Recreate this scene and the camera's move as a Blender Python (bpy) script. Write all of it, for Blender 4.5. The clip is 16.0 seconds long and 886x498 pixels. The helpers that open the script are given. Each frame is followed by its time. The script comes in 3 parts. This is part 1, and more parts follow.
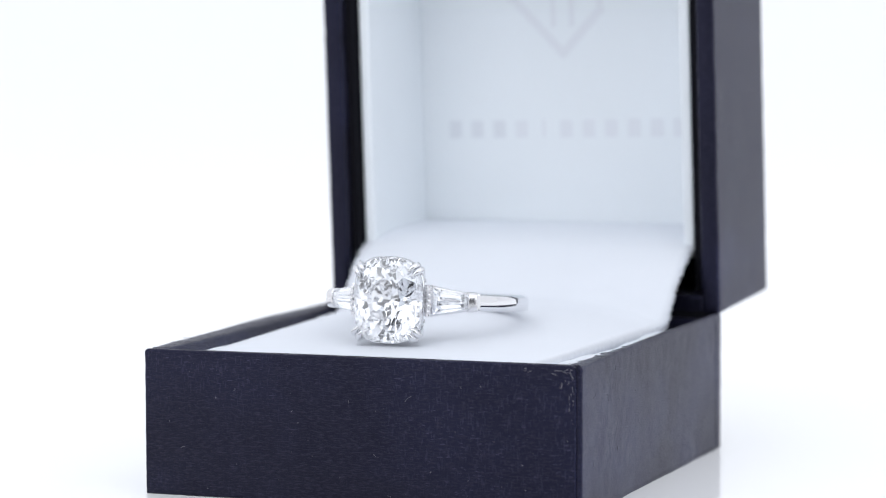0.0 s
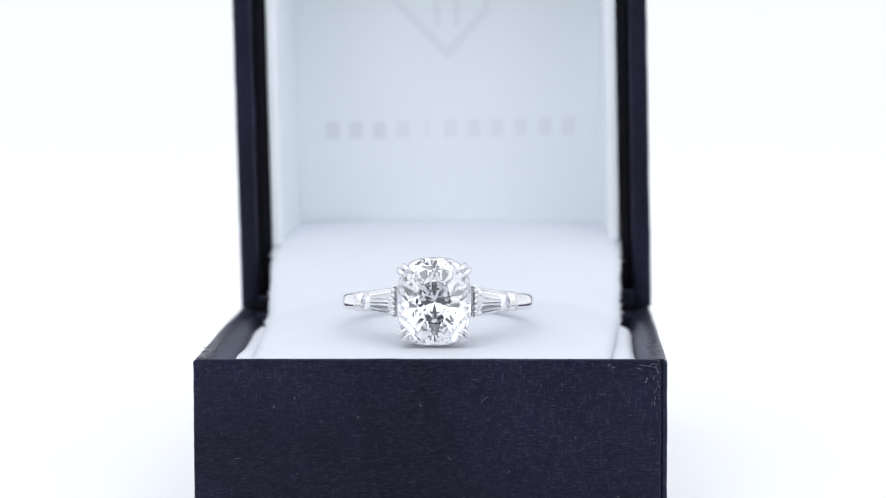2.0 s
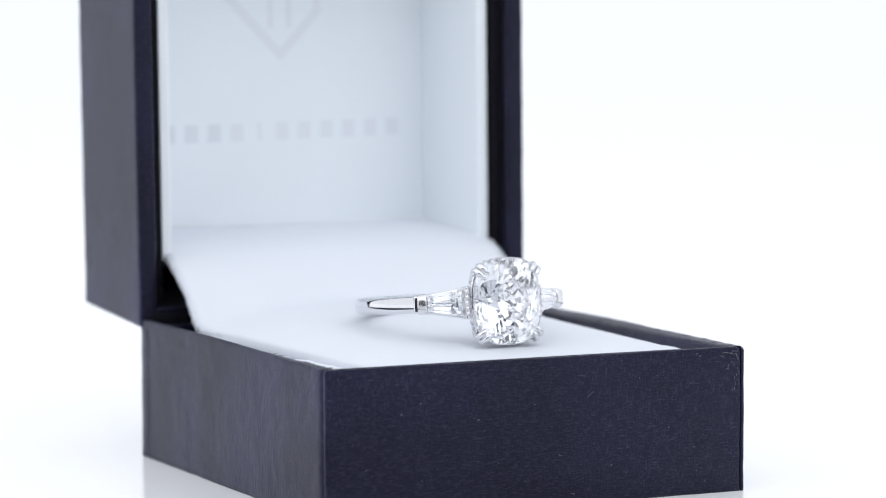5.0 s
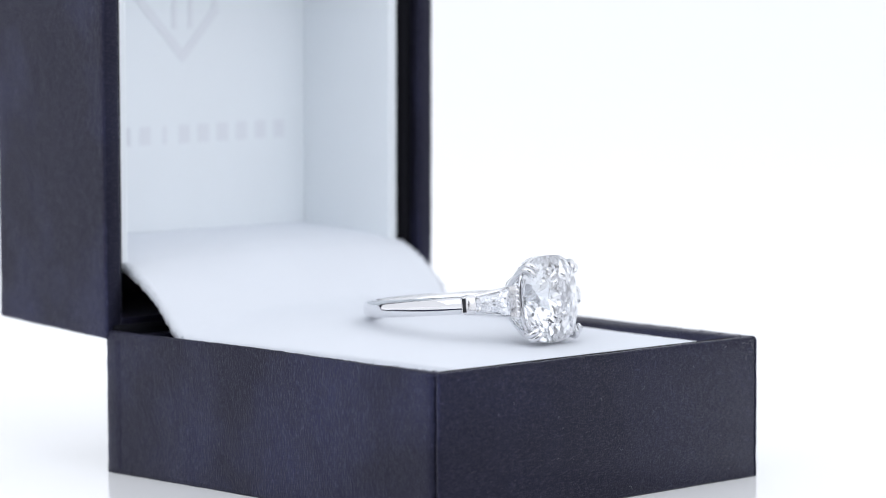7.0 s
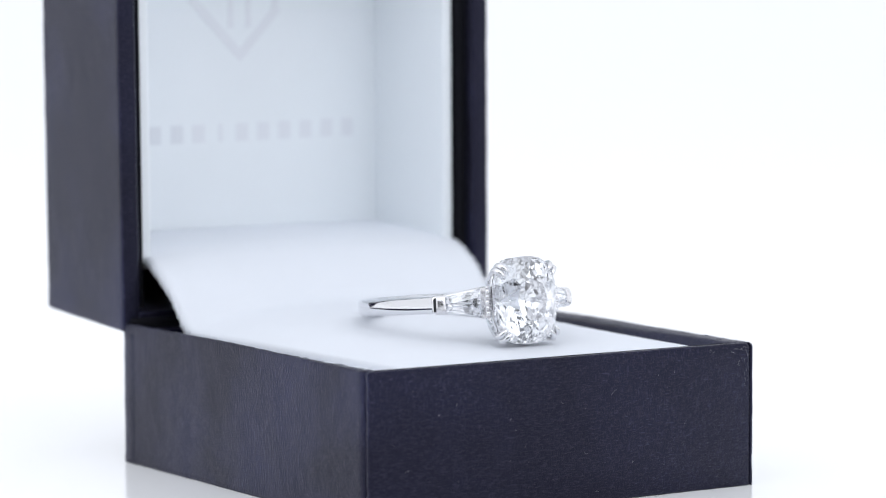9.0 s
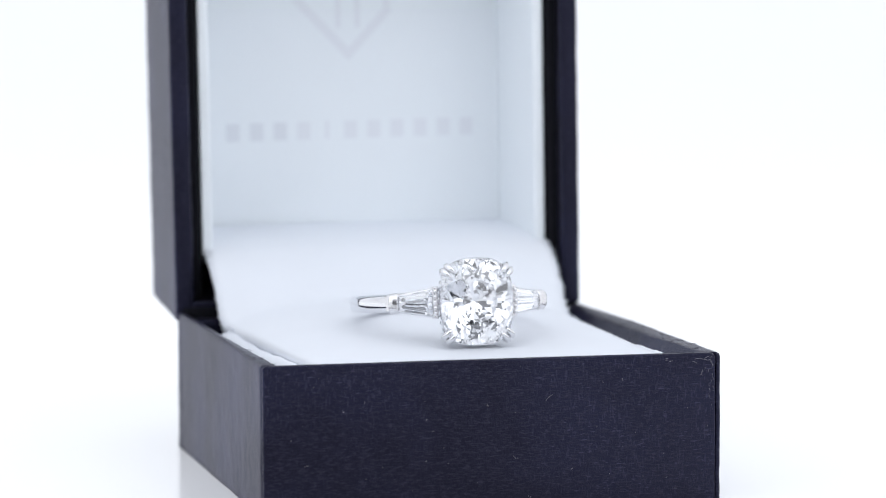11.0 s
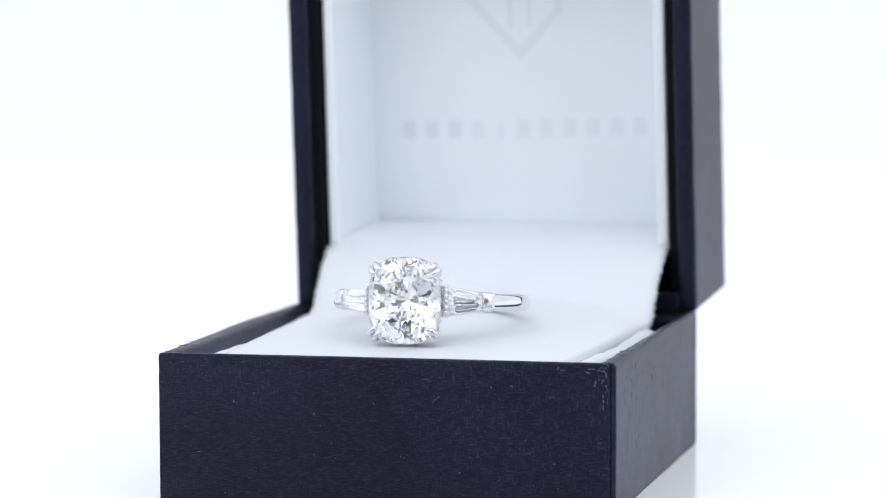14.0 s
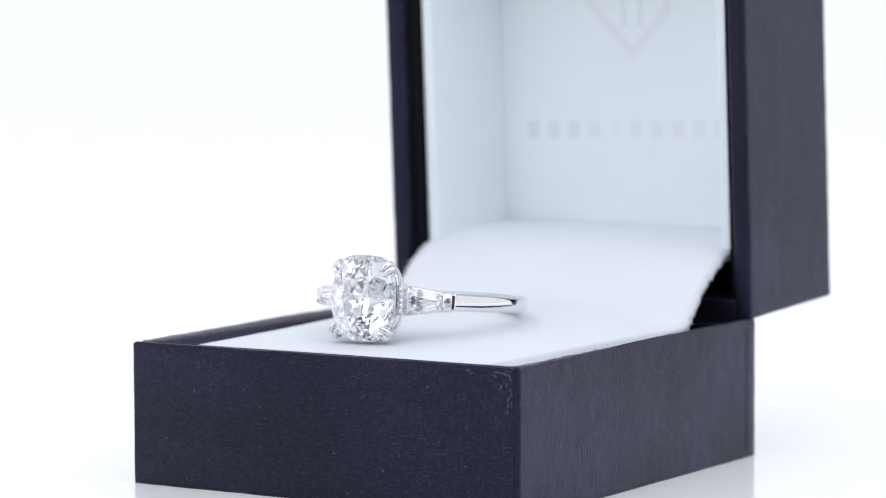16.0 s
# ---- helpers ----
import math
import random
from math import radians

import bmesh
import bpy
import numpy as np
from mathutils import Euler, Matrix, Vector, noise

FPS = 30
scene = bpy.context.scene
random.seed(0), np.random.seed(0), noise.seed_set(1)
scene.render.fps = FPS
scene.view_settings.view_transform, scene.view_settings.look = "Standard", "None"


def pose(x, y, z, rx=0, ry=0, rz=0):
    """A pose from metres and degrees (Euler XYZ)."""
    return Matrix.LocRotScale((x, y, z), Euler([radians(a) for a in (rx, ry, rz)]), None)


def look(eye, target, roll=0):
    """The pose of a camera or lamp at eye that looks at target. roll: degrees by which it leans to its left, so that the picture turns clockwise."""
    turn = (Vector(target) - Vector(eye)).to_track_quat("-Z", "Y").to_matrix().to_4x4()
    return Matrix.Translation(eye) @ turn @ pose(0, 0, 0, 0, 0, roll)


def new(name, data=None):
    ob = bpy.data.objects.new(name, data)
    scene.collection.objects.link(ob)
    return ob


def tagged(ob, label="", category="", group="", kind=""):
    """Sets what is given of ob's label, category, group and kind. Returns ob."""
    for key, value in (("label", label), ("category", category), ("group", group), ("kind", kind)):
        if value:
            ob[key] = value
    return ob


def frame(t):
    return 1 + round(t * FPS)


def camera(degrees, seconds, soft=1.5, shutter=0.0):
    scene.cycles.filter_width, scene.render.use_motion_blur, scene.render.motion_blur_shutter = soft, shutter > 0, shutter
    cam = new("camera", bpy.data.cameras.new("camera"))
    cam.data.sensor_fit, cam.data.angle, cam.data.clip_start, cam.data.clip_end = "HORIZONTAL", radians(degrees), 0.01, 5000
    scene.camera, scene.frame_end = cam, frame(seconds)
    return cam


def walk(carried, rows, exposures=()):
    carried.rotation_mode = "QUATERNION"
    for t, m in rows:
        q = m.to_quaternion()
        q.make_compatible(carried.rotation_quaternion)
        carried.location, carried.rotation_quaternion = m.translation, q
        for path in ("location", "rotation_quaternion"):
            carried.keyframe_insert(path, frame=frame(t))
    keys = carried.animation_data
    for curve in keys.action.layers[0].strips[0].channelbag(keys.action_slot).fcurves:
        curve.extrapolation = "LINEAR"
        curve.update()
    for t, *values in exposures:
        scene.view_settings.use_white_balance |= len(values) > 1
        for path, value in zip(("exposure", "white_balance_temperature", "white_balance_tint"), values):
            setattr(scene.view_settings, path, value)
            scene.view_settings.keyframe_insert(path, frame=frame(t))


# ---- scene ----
U = 0.048                      # width of the ring box in metres; plans below are in box widths
cam = camera(16.605, 16.0, soft=0.97)
EYE = Vector((0.0, -6.897 * U, 1.0575 * U))
TILT, PAN, ROLL = radians(-4.486), radians(-0.382), -0.179
AIM = EYE + Vector((math.sin(PAN) * math.cos(TILT), math.cos(PAN) * math.cos(TILT), math.sin(TILT)))
walk(cam, [(0.0, look(EYE, AIM, ROLL)), (16.0, look(EYE, AIM, ROLL))])
cam.data.dof.use_dof = True
cam.data.dof.focus_distance = 6.58 * U
cam.data.dof.aperture_fstop = 27

# the turn of the display: seconds, degrees
TURN = [(0.0, -20.07), (0.5, -15.45), (1.0, -10.77), (1.5, -6.18), (2.0, -1.5), (2.5, 3.14), (3.0, 7.79), (3.5, 12.4),
        (4.0, 16.85), (4.5, 21.43), (5.1, 26.98), (5.7, 32.55), (6.3, 38.15), (6.8, 42.75), (6.9, 43.65), (7.0, 44.45),
        (7.1, 45.0), (7.2, 45.22), (7.4, 45.28), (7.6, 45.25), (7.7, 45.05), (7.8, 44.45), (7.9, 43.6), (8.0, 42.65),
        (8.5, 38.1), (9.0, 33.25), (9.6, 27.65), (10.2, 22.0), (10.8, 16.4), (11.5, 9.85), (12.0, 5.2), (12.5, 0.7),
        (13.0, -3.95), (13.5, -8.6), (14.0, -13.2), (14.5, -17.8), (15.0, -22.55), (15.5, -27.2), (16.0, -31.7)]

# ---- light: a white light tent, open to a dim room on the camera's side ----
world = bpy.data.worlds.new("light_tent")
scene.world = world
world.use_nodes = True
wbg = world.node_tree.nodes["Background"]
wbg.inputs["Color"].default_value = (0.945, 0.970, 1.04, 1)
wbg.inputs["Strength"].default_value = 1.0
scene.view_settings.exposure = 0.0
# a diamond needs many inner reflections
scene.cycles.max_bounces, scene.cycles.glossy_bounces, scene.cycles.transmission_bounces = 32, 32, 32


def area(name, eye, target, sx, sy, watts, color):
    d = bpy.data.lights.new(name, "AREA")
    d.shape, d.size, d.size_y, d.energy, d.color = "RECTANGLE", sx, sy, watts, color
    ob = new(name, d)
    ob.matrix_world = look(eye, target)
    return ob


area("softbox_above", (0.0, -0.05, 0.9), (0, 0, 0), 1.6, 1.6, 0.5, (0.87, 0.93, 1.0))
area("softbox_front", (0.0, -0.72, 0.66), (0, 0.02, 0.03), 2.4, 1.0, 6.6, (0.87, 0.93, 1.0))


# ---- materials ----
def mat(name):
    m = bpy.data.materials.new(name)
    m.use_nodes = True
    return m, m.node_tree.nodes, m.node_tree.links, m.node_tree.nodes["Principled BSDF"]


def noise_node(n, l, vec, scale, detail=3.0, rough=0.55):
    t = n.new("ShaderNodeTexNoise")
    t.inputs["Scale"].default_value, t.inputs["Detail"].default_value = scale, detail
    t.inputs["Roughness"].default_value = rough
    l.new(vec, t.inputs["Vector"])
    return t.outputs["Fac"]


def mapped(n, l, scale, rot=(0, 0, 0)):
    c = n.new("ShaderNodeTexCoord")
    m = n.new("ShaderNodeMapping")
    m.inputs["Scale"].default_value, m.inputs["Rotation"].default_value = scale, rot
    l.new(c.outputs["Object"], m.inputs["Vector"])
    return m.outputs["Vector"]


def ramp(n, l, fac, a, b, ca=(0, 0, 0, 1), cb=(1, 1, 1, 1)):
    r = n.new("ShaderNodeValToRGB")
    r.color_ramp.elements[0].position, r.color_ramp.elements[1].position = a, b
    r.color_ramp.elements[0].color, r.color_ramp.elements[1].color = ca, cb
    l.new(fac, r.inputs["Fac"])
    return r.outputs["Color"]


def mixc(n, l, fac, a, b):
    m = n.new("ShaderNodeMix")
    m.data_type = "RGBA"
    for k, v in ((0, fac), (6, a), (7, b)):
        if hasattr(v, "links"):
            l.new(v, m.inputs[k])
        else:
            m.inputs[k].default_value = v
    return m.outputs[2]


def bump(n, l, height, strength, dist, normal=None):
    b = n.new("ShaderNodeBump")
    b.inputs["Strength"].default_value, b.inputs["Distance"].default_value = strength, dist
    l.new(height, b.inputs["Height"])
    if normal is not None:
        l.new(normal, b.inputs["Normal"])
    return b.outputs["Normal"]


def lighter(n, l, a, b):
    m = n.new("ShaderNodeMath")
    m.operation = "MAXIMUM"
    l.new(a, m.inputs[0])
    l.new(b, m.inputs[1])
    return m.outputs[0]


def paper(name, level, upright, patch_amount, gloss, dull):
    """Navy linen-embossed wrapping paper; level, upright: how strongly each set of threads shows."""
    m, n, l, p = mat(name)
    warp = noise_node(n, l, mapped(n, l, (1400, 1400, 6000)), 1.0, 2.0)       # level threads
    weft = noise_node(n, l, mapped(n, l, (6000, 6000, 1700)), 1.0, 2.0)      # upright threads
    fibre = noise_node(n, l, mapped(n, l, (6500, 6500, 6500)), 1.0, 3.0)
    cloud = noise_node(n, l, mapped(n, l, (90, 90, 90)), 1.0, 4.0)
    base = mixc(n, l, ramp(n, l, cloud, 0.3, 0.7), (0.0020, 0.0018, 0.0045, 1), (0.0044, 0.0040, 0.0090, 1))
    patch_mask = noise_node(n, l, mapped(n, l, (52, 52, 52)), 1.0, 3.0)
    if patch_amount > 0.5:            # one large rub low on a flank, its sheen painted in
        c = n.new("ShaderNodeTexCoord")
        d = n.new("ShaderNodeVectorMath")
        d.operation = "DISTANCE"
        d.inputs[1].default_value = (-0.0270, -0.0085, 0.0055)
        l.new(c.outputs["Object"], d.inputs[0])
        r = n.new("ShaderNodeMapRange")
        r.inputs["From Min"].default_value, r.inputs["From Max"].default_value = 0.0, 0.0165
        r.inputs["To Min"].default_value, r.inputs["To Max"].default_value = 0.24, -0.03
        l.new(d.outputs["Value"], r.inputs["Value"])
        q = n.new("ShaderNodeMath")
        l.new(patch_mask, q.inputs[0])
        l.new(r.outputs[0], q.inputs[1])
        patch_mask = q.outputs[0]
    # rubs in a lighter blue that also puts side light into the colour
    rub_sheen = ramp(n, l, patch_mask, 0.44, 0.72, (0, 0, 0, 1), (patch_amount,) * 3 + (1,))
    base = mixc(n, l, rub_sheen, base, (0.0215, 0.0250, 0.0680, 1))
    ha = ramp(n, l, warp, 0.47, 0.74, (0, 0, 0, 1), (level,) * 3 + (1,))
    va = ramp(n, l, weft, 0.47, 0.74, (0, 0, 0, 1), (upright,) * 3 + (1,))
    weave = lighter(n, l, ha, va)
    base = mixc(n, l, weave, base, (0.0180, 0.0172, 0.0285, 1))
    base = mixc(n, l, ramp(n, l, fibre, 0.60, 0.80), base, (0.0230, 0.0220, 0.0350, 1))
    # single raised threads, their glint painted as paler colour, mostly within the patch
    fa = ramp(n, l, noise_node(n, l, mapped(n, l, (1300, 1300, 5200)), 1.0, 1.0), 0.66, 0.74, (0, 0, 0, 1), (0.6 * level,) * 3 + (1,))
    fb = ramp(n, l, noise_node(n, l, mapped(n, l, (5200, 5200, 1300)), 1.0, 1.0), 0.58, 0.70, (0, 0, 0, 1), (0.9 * upright,) * 3 + (1,))
    base = mixc(n, l, mixc(n, l, ramp(n, l, patch_mask, 0.40, 0.62), (0, 0, 0, 1), lighter(n, l, fa, fb)), base, (0.0520, 0.0540, 0.0950, 1))
    speck = noise_node(n, l, mapped(n, l, (2600, 2600, 2600)), 1.0, 1.0)
    base = mixc(n, l, ramp(n, l, speck, 0.79, 0.83), base, (0.08, 0.08, 0.09, 1))
    l.new(base, p.inputs["Base Color"])
    matt = ramp(n, l, fibre, 0.2, 0.8, (dull,) * 3 + (1,), (dull + 0.13,) * 3 + (1,))
    l.new(mixc(n, l, rub_sheen, matt, (dull + 0.05,) * 3 + (1,)), p.inputs["Roughness"])
    nb = bump(n, l, weave, 0.40, 0.00010)
    nb = bump(n, l, fibre, 0.35, 0.00010, nb)
    l.new(nb, p.inputs["Normal"])
    p.inputs["Specular IOR Level"].default_value = gloss
    p.inputs["Specular Tint"].default_value = (0.54, 0.55, 0.90, 1)
    p.inputs["Sheen Weight"].default_value = 0.07
    p.inputs["Sheen Roughness"].default_value = 0.35
    p.inputs["Sheen Tint"].default_value = (0.66, 0.66, 1.0, 1)
    return m


def white_card(name, col, grain_scale, strength):
    m, n, l, p = mat(name)
    c = noise_node(n, l, mapped(n, l, (60, 60, 60)), 1.0, 3.0)
    g = noise_node(n, l, mapped(n, l, (grain_scale,) * 3), 1.0, 3.0)
    b = mixc(n, l, ramp(n, l, c, 0.3, 0.7), tuple(x * 0.975 for x in col) + (1,), col + (1,))
    l.new(b, p.inputs["Base Color"])
    p.inputs["Roughness"].default_value = 0.85
    p.inputs["Specular IOR Level"].default_value = 0.25
    l.new(bump(n, l, g, strength, 0.0001), p.inputs["Normal"])
    return m


PAPER_X = paper("navy_paper_front", 0.9, 0.30, 0.25, 0.34, 0.27)
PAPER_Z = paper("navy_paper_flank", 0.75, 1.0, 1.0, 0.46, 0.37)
SUEDE = white_card("white_suede", (0.765, 0.79, 0.838), 5000, 0.25)
CARD = white_card("white_card", (0.855, 0.89, 0.918), 3500, 0.12)
FOIL = white_card("grey_debossed_foil", (0.80, 0.82, 0.86), 5000, 0.1)
FOIL_BOLD = white_card("dark_debossed_foil", (0.765, 0.79, 0.83), 5000, 0.1)
for m_ in (FOIL, FOIL_BOLD):
    m_.node_tree.nodes["Principled BSDF"].inputs["Roughness"].default_value = 0.42
    m_.node_tree.nodes["Principled BSDF"].inputs["Specular IOR Level"].default_value = 0.4

DARK, n_, l_, p_ = mat("black_core_card")
g_ = noise_node(n_, l_, mapped(n_, l_, (3000, 3000, 3000)), 1.0, 3.0)
l_.new(mixc(n_, l_, g_, (0.004, 0.004, 0.006, 1), (0.010, 0.010, 0.014, 1)), p_.inputs["Base Color"])
p_.inputs["Roughness"].default_value = 0.9
p_.inputs["Specular IOR Level"].default_value = 0.1

METAL, n_, l_, p_ = mat("polished_platinum")
p_.inputs["Metallic"].default_value = 1.0
p_.inputs["Base Color"].default_value = (0.80, 0.80, 0.815, 1)
g_ = noise_node(n_, l_, mapped(n_, l_, (2500, 2500, 2500)), 1.0, 3.0)
l_.new(ramp(n_, l_, g_, 0.3, 0.7, (0.04, 0.04, 0.04, 1), (0.09, 0.09, 0.09, 1)), p_.inputs["Roughness"])

SATIN, n_, l_, p_ = mat("satin_platinum")
p_.inputs["Metallic"].default_value = 1.0
p_.inputs["Base Color"].default_value = (0.82, 0.81, 0.82, 1)
g_ = noise_node(n_, l_, mapped(n_, l_, (4000, 4000, 4000)), 1.0, 3.0)
l_.new(ramp(n_, l_, g_, 0.3, 0.7, (0.18, 0.18, 0.18, 1), (0.30, 0.30, 0.30, 1)), p_.inputs["Roughness"])

GEM, n_, l_, p_ = mat("clear_diamond")
p_.inputs["Base Color"].default_value = (0.895, 0.913, 0.942, 1)
p_.inputs["Transmission Weight"].default_value = 1.0
p_.inputs["Roughness"].default_value = 0.0
p_.inputs["IOR"].default_value = 2.417

FLOOR, n_, l_, p_ = mat("white_acrylic")
c_ = noise_node(n_, l_, mapped(n_, l_, (6, 6, 6)), 1.0, 3.0)
l_.new(mixc(n_, l_, c_, (0.725, 0.735, 0.75, 1), (0.75, 0.76, 0.775, 1)), p_.inputs["Base Color"])
p_.inputs["Roughness"].default_value = 0.12
p_.inputs["Emission Color"].default_value = (0.95, 0.963, 1.0, 1)   # added glow: whitens the sheet, thins the shade by the box
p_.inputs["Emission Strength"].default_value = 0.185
p_.inputs["Specular IOR Level"].default_value = 0.3

GREY, n_, l_, p_ = mat("dark_panel_paint")
c_ = noise_node(n_, l_, mapped(n_, l_, (3, 3, 3)), 1.0, 4.0)
l_.new(mixc(n_, l_, c_, (0.028, 0.029, 0.033, 1), (0.042, 0.043, 0.049, 1)), p_.inputs["Base Color"])
p_.inputs["Roughness"].default_value = 0.8

LINT, n_, l_, p_ = mat("pale_lint")
p_.inputs["Base Color"].default_value = (0.17, 0.17, 0.20, 1)
p_.inputs["Roughness"].default_value = 0.8


# ---- mesh helpers ----
def finish(bm, name, mats, smooth=False):
    me = bpy.data.meshes.new(name)
    bmesh.ops.recalc_face_normals(bm, faces=bm.faces[:])
    if bm.calc_volume(signed=True) < 0 and not any(e.is_boundary for e in bm.edges):
        bmesh.ops.reverse_faces(bm, faces=bm.faces[:])
    bm.to_mesh(me)
    bm.free()
    for m in mats if isinstance(mats, (list, tuple)) else [mats]:
        me.materials.append(m)
    if smooth:
        for f in me.polygons:
            f.use_smooth = True
    return me


def part(name, bm, material, parent, label="", smooth=False):
    ob = new(name, finish(bm, name, material, smooth))
    ob.parent = parent
    return tagged(ob, label)


def add_box(bm, lo, hi, bevel=0.0, seg=2):
    """A box in box widths, its edges rounded."""
    lo, hi = Vector(lo) * U, Vector(hi) * U
    b = bmesh.new()
    bmesh.ops.create_cube(b, size=1.0)
    for v in b.verts:
        v.co = Vector([(a + c) / 2 + q * (c - a) for a, c, q in zip(lo, hi, v.co)])
    if bevel:
        bmesh.ops.bevel(b, geom=b.edges[:], offset=bevel * U, segments=seg, profile=0.5, affect="EDGES")
    merge(bm, b)


def merge(bm, other):
    tmp = bpy.data.meshes.new("tmp")
    other.to_mesh(tmp)
    other.free()
    bm.from_mesh(tmp)
    bpy.data.meshes.remove(tmp)


def tube(bm, pts, radii, sides=8, flat=1.0):
    """A tapered wire along pts (in box widths) with round ends."""
    pts = [Vector(q) * U for q in pts]
    rings = []
    up = Vector((0.31, 0.17, 0.93)).normalized()
    for i, q in enumerate(pts):
        d = (pts[min(i + 1, len(pts) - 1)] - pts[max(i - 1, 0)]).normalized()
        a = d.cross(up).normalized()
        b = d.cross(a).normalized()
        r = radii[i] * U
        rings.append([bm.verts.new(q + a * r * math.cos(k * math.tau / sides) + b * r * flat * math.sin(k * math.tau / sides)) for k in range(sides)])
    for r0, r1 in zip(rings, rings[1:]):
        for k in range(sides):
            bm.faces.new((r0[k], r0[(k + 1) % sides], r1[(k + 1) % sides], r1[k]))
    bm.faces.new(rings[0])
    bm.faces.new(rings[-1])


def bez(p0, p1, p2, n):
    p0, p1, p2 = Vector(p0), Vector(p1), Vector(p2)
    return [p0 * (1 - t) ** 2 + p1 * 2 * t * (1 - t) + p2 * t * t for t in [i / n for i in range(n + 1)]]


# ---- setting ----
def setting():
    bm = bmesh.new()
    prof = [(-3.0, 0.0), (-1.0, 0.0), (0.0, 0.0), (0.35, 0.0)]
    prof += [(0.35 + 0.5 * math.sin(a), 0.5 - 0.5 * math.cos(a)) for a in [radians(q * 6) for q in range(1, 16)]]
    prof += [(0.85, 1.2), (0.85, 2.0)]
    rows = [[bm.verts.new((x, y, z)) for x in (-2.5, -1.0, 0.0, 1.0, 2.5)] for y, z in prof]
    for r0, r1 in zip(rows, rows[1:]):
        for i in range(4):
            bm.faces.new((r0[i], r0[i + 1], r1[i + 1], r1[i]))
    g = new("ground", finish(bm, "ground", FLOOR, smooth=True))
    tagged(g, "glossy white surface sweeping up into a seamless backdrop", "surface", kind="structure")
    # unseen panel, added to darken reflections in the stone and box front
    bm = bmesh.new()
    bmesh.ops.create_cube(bm, size=1.0)
    for v in bm.verts:
        v.co = Vector((v.co.x * 0.60, v.co.y * 0.04 - 0.62, v.co.z * 0.32 + 0.165))
    w = new("dark_panel_south", finish(bm, "dark_panel_south", GREY))
    tagged(w, "added dark grey panel behind the camera, for dark reflections", "wall", kind="structure")


# ---- the ring box ----
CX = -0.0586
X0, X1, Y0, Y1, HB = CX - 0.504, CX + 0.504, -0.502, 0.598, 0.320
WT = 0.058                     # board thickness


def wavy(bm, amount):
    """Split the long edges and let the wrapped paper bulge a little."""
    bmesh.ops.subdivide_edges(bm, edges=[e for e in bm.edges if e.calc_length() > 0.1 * U], cuts=36, use_grid_fill=True)
    for v in bm.verts:
        q = v.co / U
        v.co += (noise.noise_vector(q * 9) * 0.5 + noise.noise_vector(q * 34 + Vector((3, 1, 7))) * 0.5) * amount * U


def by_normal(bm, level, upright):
    """Level grain on fronts and tops, upright grain and the light-tinted paper on flanks."""
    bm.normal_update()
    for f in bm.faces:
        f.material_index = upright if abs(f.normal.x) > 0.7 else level


